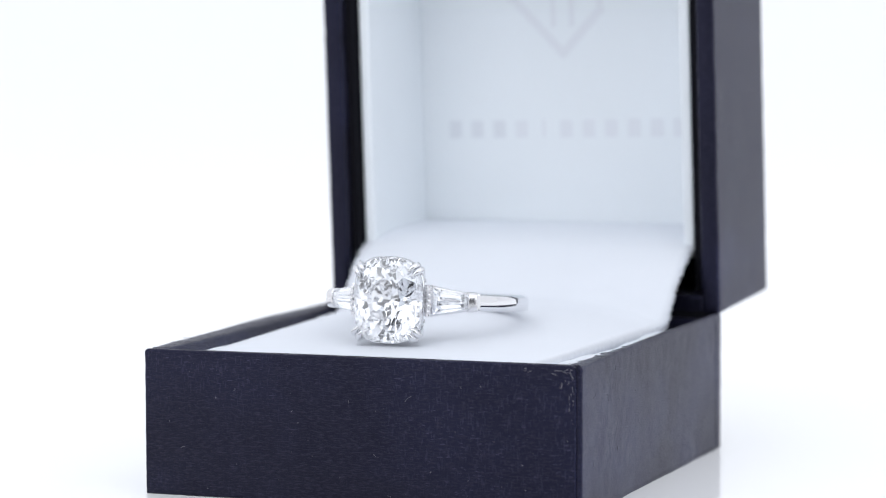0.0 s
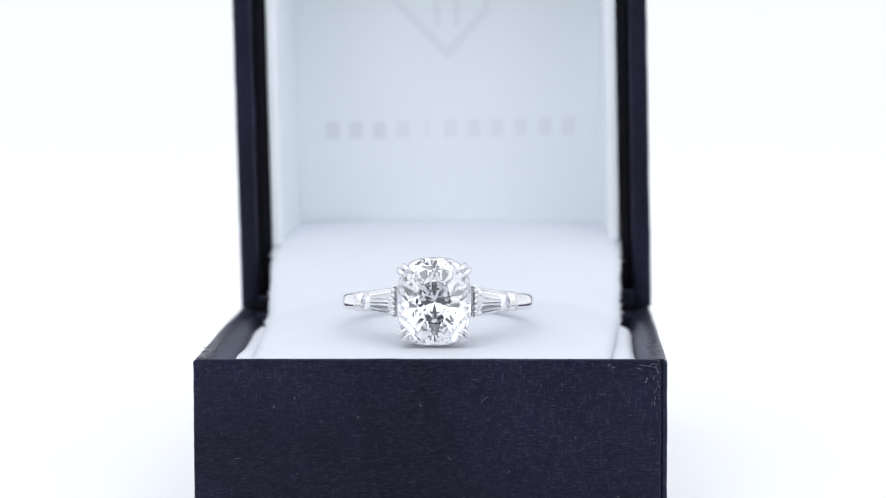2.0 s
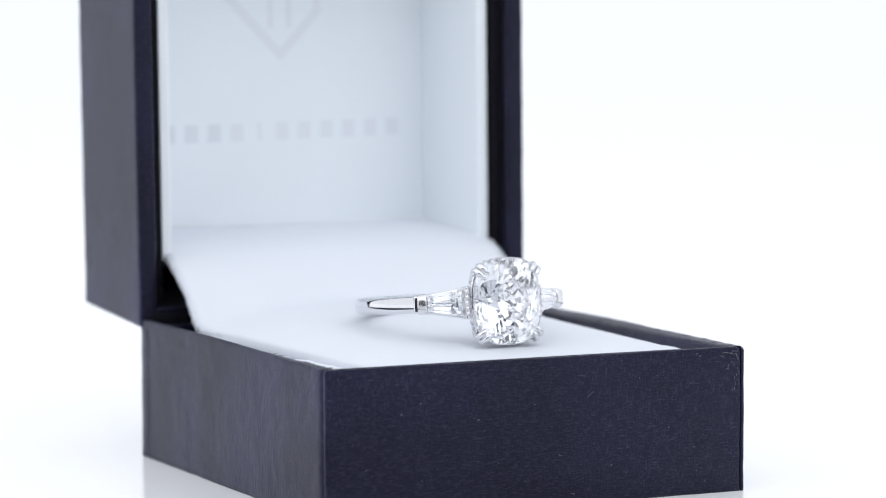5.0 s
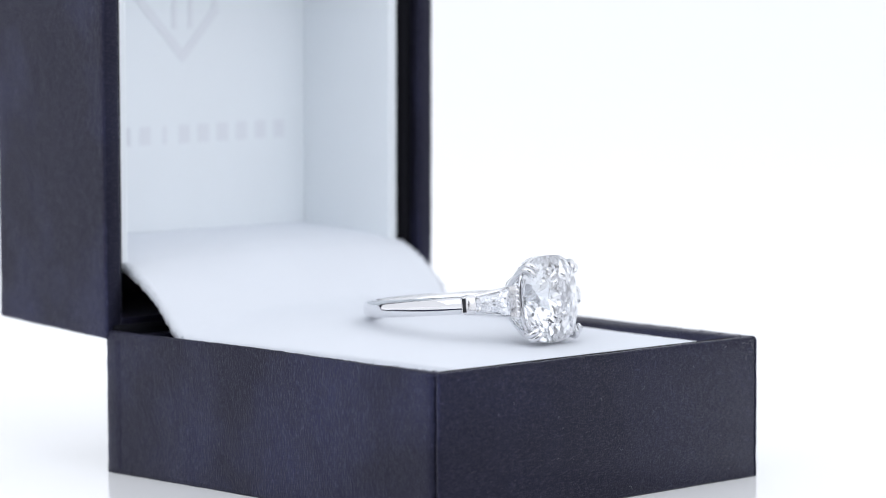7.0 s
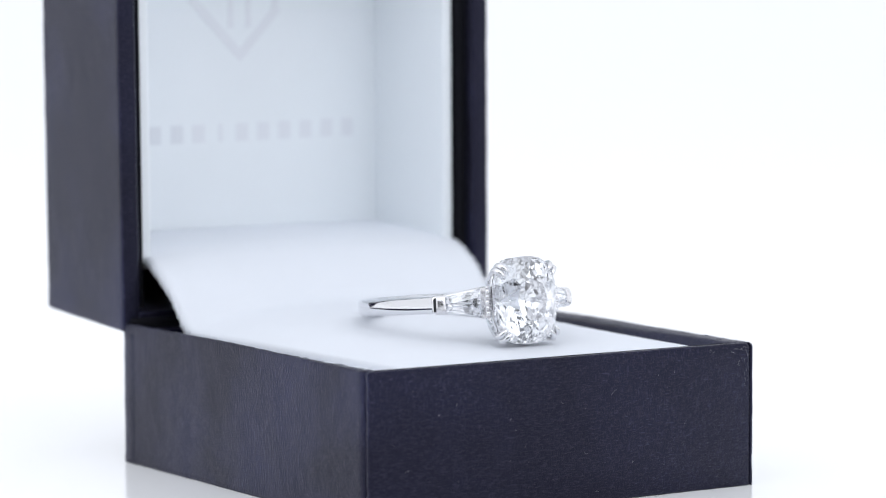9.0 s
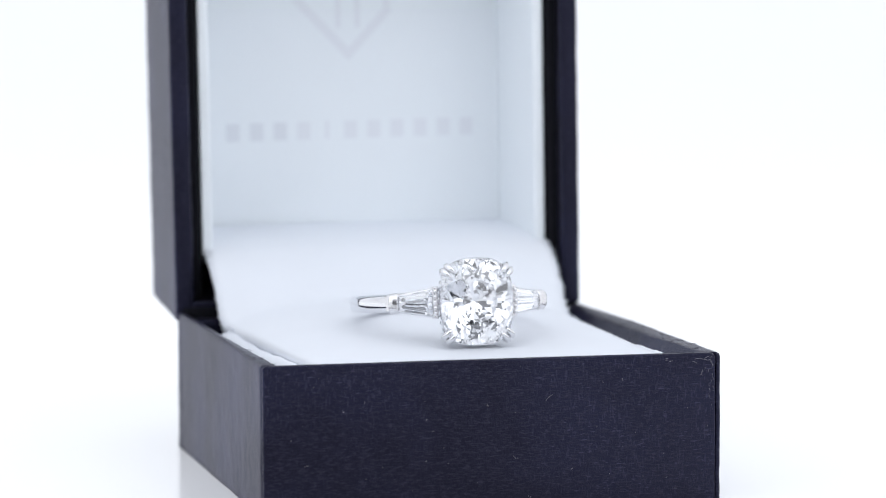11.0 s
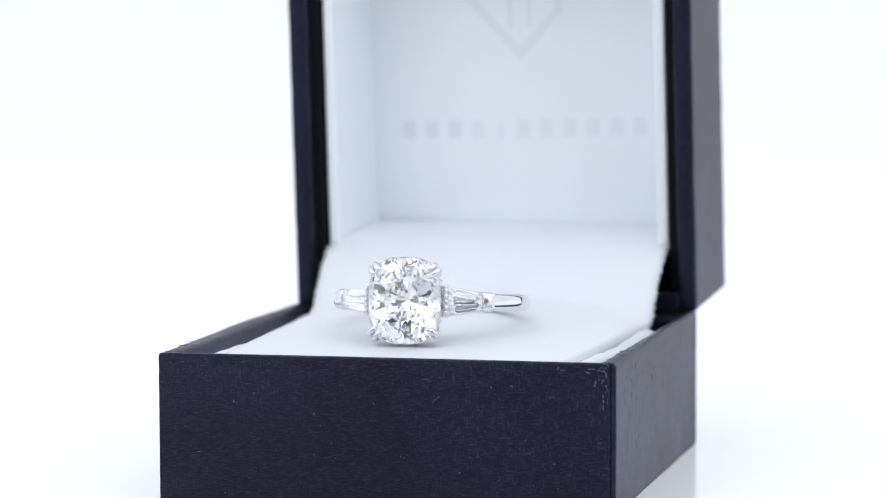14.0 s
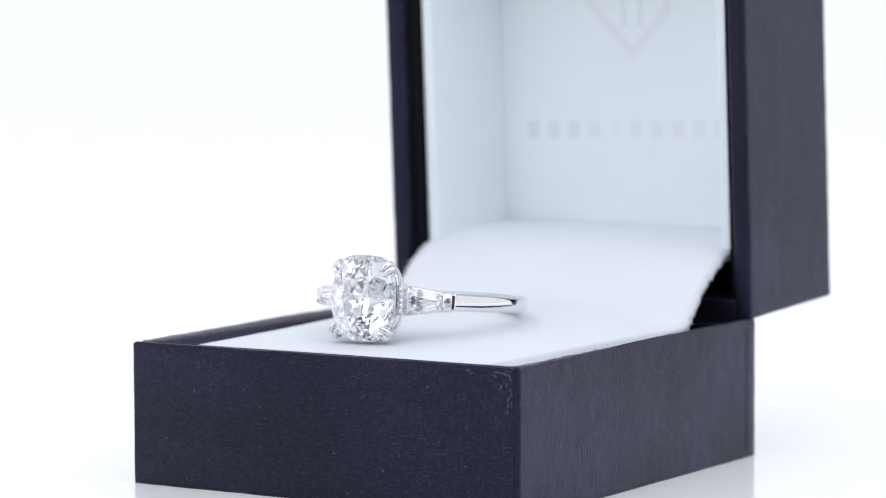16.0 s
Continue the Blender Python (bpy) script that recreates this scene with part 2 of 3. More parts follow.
def ring_box():
    box = new("ring_box")
    tagged(box, "open navy linen-paper ring box with white suede lining", "ring box")

    # front board, wrapped round its own edges
    bm = bmesh.new()
    xa, xb, ztop = X0 + 0.0008, X1 - 0.0130, HB + 0.001
    outline = [(xa, 0.0), (xb, 0.0)]
    for cx, cz, r, a0 in ((xb - 0.014, ztop - 0.014, 0.014, 0), (xa + 0.009, ztop - 0.009, 0.009, 90)):
        outline += [(cx + r * math.cos(radians(a0 + 18 * k)), cz + r * math.sin(radians(a0 + 18 * k))) for k in range(6)]
    vs = [[bm.verts.new(Vector((x, y, z)) * U) for x, z in outline] for y in (Y0, Y0 + 0.0120)]
    bm.faces.new(vs[0])
    bm.faces.new(vs[1])
    for k in range(len(outline)):
        q = (k + 1) % len(outline)
        bm.faces.new((vs[0][k], vs[0][q], vs[1][q], vs[1][k]))
    bmesh.ops.recalc_face_normals(bm, faces=bm.faces[:])
    rim = [e for e in bm.edges if abs(e.verts[0].co.y - e.verts[1].co.y) < 1e-6 * U]
    bmesh.ops.bevel(bm, geom=rim, offset=0.0045 * U, segments=3, profile=0.5, affect="EDGES")
    by_normal(bm, 0, 1)
    wavy(bm, 0.0020)
    part("front_panel", bm, [PAPER_X, PAPER_Z], box, "linen-embossed navy paper front with pale lint", smooth=True)
    bm = bmesh.new()
    add_box(bm, (X0 + 0.014, Y0 + 0.009, 0.003), (X1 - 0.014, Y0 + WT, HB - 0.004), 0.004, 2)
    part("front_core", bm, DARK, box, "dark board behind the front paper")
    bm = bmesh.new()
    add_box(bm, (X0, Y1 - WT, 0.0), (X1, Y1, HB - 0.004), 0.012, 3)
    by_normal(bm, 0, 1)
    wavy(bm, 0.0022)
    part("back_panel", bm, [PAPER_X, PAPER_Z], box, smooth=True)
    # side boards: level top, inner face sloping down to the lining
    for sx in (-1, 1):
        bm = bmesh.new()
        edge = CX + sx * 0.503
        prof = [(0.0, 0.001), (0.0, HB - 0.009), (0.0022, HB - 0.003), (0.008, HB), (0.024, HB), (0.034, HB - 0.001), (0.0385, HB - 0.006),
                (0.050, HB - 0.022), (0.064, HB - 0.046), (0.070, HB - 0.075), (0.070, 0.001)]
        # on one side the paper folds round to the front, on the other it stops at a slit
        ys = [Y0 + 0.0015 + 0.0035 * k for k in range(5)] if sx > 0 else []
        ys += [Y0 + 0.0185 + (Y1 - 0.001 - Y0 - 0.0185) * k / 90 for k in range(91)]
        rows = []
        for y in ys:
            k = min(1, max(0, (y - Y0) / 0.6))
            row = []
            for d, z in prof:
                zz = z
                if z > HB - 0.05:
                    zz += (0.012 - 0.018 * d / 0.04) * k          # the top leans inward towards the hinge
                    near = max(0.0, 1 - (y - Y0 - 0.03) / 0.22)
                    zz += 0.0009 * near * noise.noise(Vector((y * 95, d * 12, sx))) if 0.004 < d < 0.045 else 0
                end = 0.0045 * max(0.0, 1 - (y - ys[0]) / 0.006) ** 2
                d = min(d, 0.0070) if sx > 0 and y < Y0 + 0.0180 else d
                row.append(bm.verts.new(Vector((edge - sx * (d + (end if d < 0.01 else 0)), y, zz - (end * 0.6 if z > 0.25 else 0))) * U))
            rows.append(row)
        np_ = len(prof)
        for r0, r1 in zip(rows, rows[1:]):
            for k in range(np_):
                bm.faces.new((r0[k], r0[(k + 1) % np_], r1[(k + 1) % np_], r1[k]))
        bm.faces.new(rows[0])
        bm.faces.new(rows[-1])
        bmesh.ops.recalc_face_normals(bm, faces=bm.faces[:])
        bmesh.ops.subdivide_edges(bm, edges=[e for e in bm.edges if abs(e.verts[0].co.z - e.verts[1].co.z) > 0.15 * U], cuts=24, use_grid_fill=True)
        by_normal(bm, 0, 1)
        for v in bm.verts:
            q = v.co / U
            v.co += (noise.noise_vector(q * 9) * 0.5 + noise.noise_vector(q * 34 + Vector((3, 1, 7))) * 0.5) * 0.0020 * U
        part("side_panel", bm, [PAPER_X, PAPER_Z], box, "navy linen paper side with rubs, painted sheen and scuffed top", smooth=True)
    bm = bmesh.new()
    add_box(bm, (X0 + WT - 0.002, Y0 + WT - 0.002, 0.004), (X1 - WT + 0.002, Y1 - WT + 0.002, 0.05))
    part("bottom_board", bm, DARK, box)

    # suede pad that climbs into the lid
    def pad_z(y, u):
        prof = [(-0.46, 0.316), (-0.30, 0.329), (0.0, 0.352), (0.15, 0.361), (0.25, 0.364), (0.37, 0.366), (0.42, 0.378), (0.47, 0.420), (0.52, 0.456),
                (0.58, 0.486), (0.66, 0.504), (0.78, 0.514), (0.94, 0.520)]
        side = [(-0.46, 0.312), (0.0, 0.315), (0.39, 0.316), (0.415, 0.338), (0.44, 0.372), (0.475, 0.412), (0.52, 0.446),
                (0.58, 0.480), (0.66, 0.499), (0.78, 0.510), (0.94, 0.518)]
        skew = 0.5 - 0.5 * max(-1.0, min(1.0, u))           # the hump sits further back and lower on one side
        y -= 0.036 * skew * min(1.0, max(0.0, (y - 0.2) / 0.2)) * min(1.0, max(0.0, (0.9 - y) / 0.2))
        za = float(np.interp(y, [q[0] for q in prof], [q[1] for q in prof]))
        zb = float(np.interp(y, [q[0] for q in side], [q[1] for q in side]))
        k = min(1.0, abs(u)) ** 3.0
        return za * (1 - k) + zb * k - 0.006 * skew * min(1.0, max(0.0, (y - 0.4) / 0.15))
    bm = bmesh.new()
    ny, nx = 180, 40
    grid = []
    for j in range(ny + 1):
        y = -0.445 + (0.935 + 0.445) * j / ny
        half = float(np.interp(y, [-0.45, 0.0, 0.4, 0.6, 0.94], [0.380, 0.404, 0.424, 0.428, 0.412]))
        row = []
        for i in range(nx + 1):
            u = -1 + 2 * i / nx
            fuzz = (0.0085 if 0.36 < y < 0.66 else 0.0045) * noise.noise(Vector((y * 110, u * 3, 0))) if abs(u) > 0.99 else 0
            x = CX + u * half + fuzz
            zs = [pad_z(y + d, u) for d in (-0.02, -0.01, 0, 0.01, 0.02)]
            row.append((x, y, sum(zs) / 5))
        grid.append(row)
    top = [[bm.verts.new(Vector(q) * U) for q in r] for r in grid]
    low = [[bm.verts.new((Vector(q) - Vector((0, 0, 0.022))) * U) for q in r] for r in grid]
    for j in range(ny):
        for i in range(nx):
            bm.faces.new((top[j][i], top[j][i + 1], top[j + 1][i + 1], top[j + 1][i]))
            bm.faces.new((low[j][i], low[j + 1][i], low[j + 1][i + 1], low[j][i + 1]))
    for j in range(ny):
        bm.faces.new((top[j][0], top[j + 1][0], low[j + 1][0], low[j][0]))
        bm.faces.new((top[j][nx], low[j][nx], low[j + 1][nx], top[j + 1][nx]))
    for i in range(nx):
        bm.faces.new((top[0][i], low[0][i], low[0][i + 1], top[0][i + 1]))
        bm.faces.new((top[ny][i], top[ny][i + 1], low[ny][i + 1], low[ny][i]))
    part("suede_pad", bm, SUEDE, box, "white suede pad curving up into the lid", smooth=True)
    # loose suede fibres along the cut edges of the pad
    rnd = random.Random(11)
    bm = bmesh.new()
    for i in range(260):
        j, e = rnd.randint(96, 150), rnd.choice((0, nx))
        a = Vector(grid[j][e])
        sx = -1 if e == 0 else 1
        d = Vector((sx * rnd.uniform(0.2, 1.0), rnd.uniform(-0.8, 0.3), rnd.uniform(-0.9, 0.5))) * rnd.uniform(0.003, 0.010)
        tube(bm, [a - d * 0.3, a + d * 0.5, a + d + Vector((0, 0, rnd.uniform(-0.002, 0.001)))], [0.0011, 0.0008, 0.0004], 4)
    part("suede_fibres", bm, SUEDE, box, "loose white fibres along the pad's edge")["kind"] = "stuff"
    # rolled lining edges between pad and side boards
    for sx in (-1, 1):
        bm = bmesh.new()
        pts = [(CX + sx * (0.410 + 0.012 * t), -0.44 + 0.865 * t, 0.270 + 0.004 * math.sin(9 * t) - 0.03 * max(0, t - 0.93) / 0.07) for t in [i / 20 for i in range(21)]]
        tube(bm, pts, [0.033 + 0.0015 * math.sin(17 * i) for i in range(21)], 16)
        part("lining_roll", bm, SUEDE, box, "white lining rolled beside the pad", smooth=True)
    bm = bmesh.new()
    add_box(bm, (X0 + WT, Y0 + WT, 0.05), (X1 - WT, Y1 - WT, 0.24))
    part("pad_core", bm, DARK, box, "black foam core under the pad")

    # lid, opened upright on its hinge
    lid = new("lid")
    lid.parent = box
    lid.matrix_basis = pose(CX * U, 0.579 * U, 0.3175 * U, 1.5, -1.10, -1.25)
    tagged(lid, "upright navy paper lid with white card lining")
    LW, LD, LH, LT = 0.508, 0.428, 1.09, 0.045
    for xa, xb in ((-LW, -LW + LT), (LW - LT, LW)):
        bm = bmesh.new()
        add_box(bm, (xa, 0.0, 0.0), (xb, LD, LH), 0.008, 3)
        by_normal(bm, 0, 1)
        for v in bm.verts:
            v.co.z += 0.012 * v.co.y / (LD * U) * U if v.co.z < 0.3 * U else 0
        wavy(bm, 0.0018)
        part("lid_side", bm, [PAPER_X, PAPER_Z], lid, "navy paper lid side", smooth=True)
    bm = bmesh.new()
    add_box(bm, (-LW + LT, LD - LT, 0.012), (LW - LT, LD - 0.001, LH - 0.001), 0.006, 2)
    by_normal(bm, 0, 1)
    part("lid_back", bm, [PAPER_X, PAPER_Z], lid)
    for za, zb in ((0.001, LT), (LH - LT, LH - 0.001)):
        bm = bmesh.new()
        add_box(bm, (-LW + LT - 0.002, 0.001, za), (LW - LT + 0.002, LD - LT + 0.002, zb), 0.006, 2)
        by_normal(bm, 0, 1)
        part("lid_end", bm, [PAPER_X, PAPER_Z], lid)
    # inner step of the rim
    for sx in (-1, 1):
        bm = bmesh.new()
        a, b = sorted((sx * 0.461, sx * 0.439))
        add_box(bm, (a, 0.030, 0.05), (b, LD - LT, LH - LT), 0.004, 2)
        part("rim_step", bm, DARK, lid, "dark inner step of the lid rim")
    # lining
    for sx in (-1, 1):
        bm = bmesh.new()
        add_box(bm, (sx * 0.4225 - 0.0135, 0.050, 0.150), (sx * 0.4225 + 0.0135, LD - LT - 0.02, LH - LT - 0.004), 0.006, 3)
        for v in bm.verts:
            v.co.x -= sx * 0.018 * U * (v.co.y / U) / 0.36
        part("lining_side", bm, CARD, lid, "white card lining wall")
    bm = bmesh.new()
    add_box(bm, (-0.438, LD - LT - 0.022, 0.10), (0.438, LD - LT - 0.002, LH - LT - 0.004), 0.003, 2)
    part("lining_back", bm, CARD, lid, "white card lining back")
    bm = bmesh.new()
    add_box(bm, (-0.436, 0.012, LH - LT - 0.03), (0.436, LD - LT - 0.02, LH - LT - 0.003), 0.003, 2)
    part("lining_top", bm, CARD, lid, "white card lining top")
    # debossed mark: a row of plain bars and a pointed outline over it
    YB = LD - LT - 0.022
    z0, x0, x1 = 0.406, -0.332, 0.338
    step = (x1 - x0) / 11
    for i in range(11):
        xm = x0 + step * (i + 0.5)
        halves = ((0.0, 0.0055 if i == 4 else 0.0175),)
        for off, w in halves:
            bm = bmesh.new()
            add_box(bm, (xm + off - w, YB - 0.0012, z0), (xm + off + w, YB + 0.003, z0 + 0.046), 0.0008, 1)
            part("mark_bar", bm, FOIL_BOLD if i < 3 else FOIL, lid)
    def stroke(a, b, w, dy=0.0):
        bm = bmesh.new()
        a, b = Vector(a), Vector(b)
        d = (b - a).normalized()
        q = Vector((-d.z, 0, d.x)) * w
        vs = []
        for yy in (YB - 0.0012 - dy, YB + 0.002):
            vs.append([bm.verts.new(Vector((v.x, yy, v.z)) * U) for v in (a + q, b + q, b - q, a - q)])
        bm.faces.new(vs[0])
        bm.faces.new(vs[1])
        for k in range(4):
            bm.faces.new((vs[0][k], vs[0][(k + 1) % 4], vs[1][(k + 1) % 4], vs[1][k]))
        part("mark_line", bm, FOIL, lid)
    tz = 0.617
    stroke((0.0080, 0, tz - 0.004), (-0.24, 0, tz + 0.262), 0.0115)
    stroke((-0.0080, 0, tz - 0.004), (0.1085, 0, tz + 0.121), 0.0115, 0.0004)
    stroke((0.1015, 0, tz + 0.108), (0.1015, 0, tz + 0.25), 0.0095, 0.0008)
    stroke((-0.025, 0, tz + 0.072), (-0.025, 0, tz + 0.25), 0.0075)
    stroke((0.025, 0, tz + 0.072), (0.025, 0, tz + 0.25), 0.0075)

    # paper hinge
    bm = bmesh.new()
    add_box(bm, (X0 + 0.012, Y1 - 0.028, HB - 0.03), (X1 - 0.010, Y1 + 0.016, HB + 0.020), 0.008, 2)
    part("hinge", bm, DARK, box, "dark folded paper hinge")

    # stray lint on the front and sides
    rnd = random.Random(5)
    bm = bmesh.new()
    for i in range(42):
        front = i < 24
        a = rnd.uniform(X0 + 0.03, X1 - 0.03) if front else rnd.uniform(Y0 + 0.03, Y1 - 0.1)
        z = rnd.uniform(0.02, 0.31)
        ang, ln, bend = rnd.uniform(-1.2, 1.2), (rnd.uniform(0.010, 0.020) if i % 9 == 0 else rnd.uniform(0.0015, 0.006)), rnd.uniform(-0.003, 0.003)
        pts = []
        for k in range(5):
            s = (k / 4 - 0.5) * ln
            dx = s * math.cos(ang) - bend * (1 - (k / 2 - 1) ** 2) * math.sin(ang)
            dz = s * math.sin(ang) + bend * (1 - (k / 2 - 1) ** 2) * math.cos(ang)
            if front:
                pts.append((a + dx, Y0 - 0.0008, z + dz))
            else:
                pts.append(((X0 - 0.0004) if i % 2 else (X1 + 0.0004), a + dx, z + dz))
        bend_r = 0.00028 if i % 9 == 0 else 0.00036
        tube(bm, pts, [bend_r] * 5, 4)
    for i in range(48):
        sx = (X0 + 0.012, X1 - 0.012)[i % 2] + rnd.uniform(-0.004, 0.022) * (1 if i % 2 == 0 else -1)
        y = Y0 + 0.03 + rnd.uniform(0, 1) ** 2 * 0.34
        ln = rnd.uniform(0.004, 0.024)
        d = 0.503 - abs(sx - CX)
        z = HB + 0.0002 + (0.012 - 0.018 * d / 0.04) * min(1, max(0, (y - Y0) / 0.6))
        tube(bm, [(sx - ln / 2, y, z), (sx, y + 0.003, z), (sx + ln / 2, y + 0.001, z)], [0.0003, 0.0006, 0.0003], 4)
    # pale scratches on the rubbed corner of the front
    for i in range(30):
        x, z = X1 - 0.018 - abs(rnd.gauss(0, 0.012)), HB - 0.012 - abs(rnd.gauss(0, 0.07))
        if i % 3 == 0:
            x, z = X1 - 0.02 - rnd.uniform(0, 0.25) ** 1.5, HB - 0.008 - rnd.uniform(0, 0.012)
        ang, ln = (rnd.uniform(-0.5, 0.5), rnd.uniform(0.004, 0.016)) if i % 3 == 0 else (rnd.uniform(1.2, 2.3), rnd.uniform(0.003, 0.011))
        dx, dz = ln / 2 * math.cos(ang), ln / 2 * math.sin(ang)
        tube(bm, [(x - dx, Y0 - 0.0002, z - dz), (x, Y0 - 0.0006, z + 0.0008), (x + dx, Y0 - 0.0002, z + dz)], [0.0003, 0.0006, 0.0003], 4)
    # hairline scratches on the rubbed flank
    for i in range(26):
        y, z = Y0 + 0.03 + abs(rnd.gauss(0, 0.16)), HB - 0.02 - abs(rnd.gauss(0, 0.09))
        ang, ln = rnd.uniform(0.9, 2.2), rnd.uniform(0.004, 0.018)
        dy, dz = ln / 2 * math.cos(ang), ln / 2 * math.sin(ang)
        if z - dz > 0.01 and z + dz < HB - 0.008:
            tube(bm, [(X1 - 0.0008, y - dy, z - dz), (X1 - 0.0004, y, z), (X1 - 0.0008, y + dy, z + dz)], [0.0003, 0.0006, 0.0003], 4)
    part("lint", bm, LINT, box, "pale stray lint fibres")["kind"] = "stuff"
    return box


# ---- the ring ----
RR = 0.2147
RING_AT = Vector((-0.0546, -0.0436, 0.4005))
RING_TILT = -5.5
SY = -0.286                    # plane of the stone's girdle
SA, SB, SE = 0.0805, 0.0955, 2.9


def cushion(k, ang, e=SE):
    c, s = math.cos(ang), math.sin(ang)
    r = (abs(c) ** e + abs(s) ** e) ** (-1 / e)
    return k * SA * r * c, k * SB * r * s


CROWN = 0.345
CROWN_TIERS = [(16, 0.5, 43, 1.0), (8, 0.0, 36, 0.985), (8, 0.5, 24, 0.76)]
PAVILION_TIERS = [(16, 0.5, 56, 1.0), (16, 0.0, 51, 0.94), (16, 0.5, 47, 0.84), (16, 0.0, 44, 0.70), (8, 0.5, 42.0, 0.52), (8, 0.0, 40.0, 0.33), (8, 0.5, 38.0, 0.17)]


def cut(bm, at, normal):
    """Grind a flat facet: take off what lies beyond the plane and close the stone again."""
    bmesh.ops.bisect_plane(bm, geom=bm.verts[:] + bm.edges[:] + bm.faces[:], dist=1e-6, plane_co=at, plane_no=normal, clear_outer=True)
    rim = [e for e in bm.edges if e.is_boundary]
    if len(rim) > 2:
        bmesh.ops.contextual_create(bm, geom=rim)


def rough_stone(outline, ya, yb):
    """A prism with the stone's outline, to be cut."""
    bm = bmesh.new()
    a = [bm.verts.new((x, ya, z)) for x, z in outline]
    b = [bm.verts.new((x, yb, z)) for x, z in outline]
    bm.faces.new(a)
    bm.faces.new(b)
    for k in range(len(a)):
        q = (k + 1) % len(a)
        bm.faces.new((a[k], a[q], b[q], b[k]))
    bmesh.ops.recalc_face_normals(bm, faces=bm.faces[:])
    return bm


def cushion_stone(ring):
    """A modified cushion brilliant: cut round, tier by tier (facets, offset, angle to the girdle, start), then drawn out to the cushion."""
    bm = rough_stone([(math.cos(k * math.tau / 64), math.sin(k * math.tau / 64)) for k in range(64)], -CROWN, 1.3)
    for tiers, sign in ((CROWN_TIERS, -1), (PAVILION_TIERS, 1)):
        y, k0, steep = sign * 0.03, 1.0, 0.0
        for cnt, off, ang, k in tiers:
            y += sign * (k0 - k) * math.tan(radians(steep))
            k0, steep = k, ang
            for i in range(cnt):
                t = radians(ang + (0.4 * math.sin(12.9 * i + ang) if sign > 0 else 0.0))
                a = (i + off) * math.tau / cnt
                cut(bm, (k * math.cos(a), y, k * math.sin(a)), (math.sin(t) * math.cos(a), sign * math.cos(t), math.sin(t) * math.sin(a)))
    bmesh.ops.triangulate(bm, faces=[f for f in bm.faces if len(f.verts) > 3 and abs(f.normal.y) < 0.999])
    for v in bm.verts:
        r = math.hypot(v.co.x, v.co.z)
        x, z = cushion(r, math.atan2(v.co.z, v.co.x), 2.0 + (SE - 2.0) * min(1.0, r) ** 1.5)
        v.co = Vector((x, v.co.y * 0.0895 + SY, z)) * U
    return part("centre_stone", bm, GEM, ring, "large clear cushion-cut diamond with many small facets")


def band(ring):
    bm = bmesh.new()
    na, ns = 120, 20
    a0 = radians(41.5)
    rows = []
    for i in range(na + 1):
        a = a0 + (math.tau - 2 * a0) * i / na          # angle from the front
        d = Vector((math.sin(a), -math.cos(a), 0))
        row = []
        for k in range(ns):
            q = k * math.tau / ns
            cr, cz = math.cos(q), math.sin(q)
            rr = 0.0175 * math.copysign(abs(cr) ** 0.75, cr)
            zz = 0.0195 * math.copysign(abs(cz) ** 0.62, cz)
            flare = 0.0485 * max(0.0, (92 - math.degrees(min(a, math.tau - a))) / 50) ** 1.6
            row.append(bm.verts.new((d * (RR + flare - 0.0175 + rr) + Vector((0, 0.008 * max(0.0, d.y), zz))) * U))
        rows.append(row)
    for r0, r1 in zip(rows, rows[1:]):
        for k in range(ns):
            bm.faces.new((r0[k], r1[k], r1[(k + 1) % ns], r0[(k + 1) % ns]))
    bm.faces.new(rows[0])
    bm.faces.new(rows[-1])
    part("band", bm, METAL, ring, "polished platinum band", smooth=True)


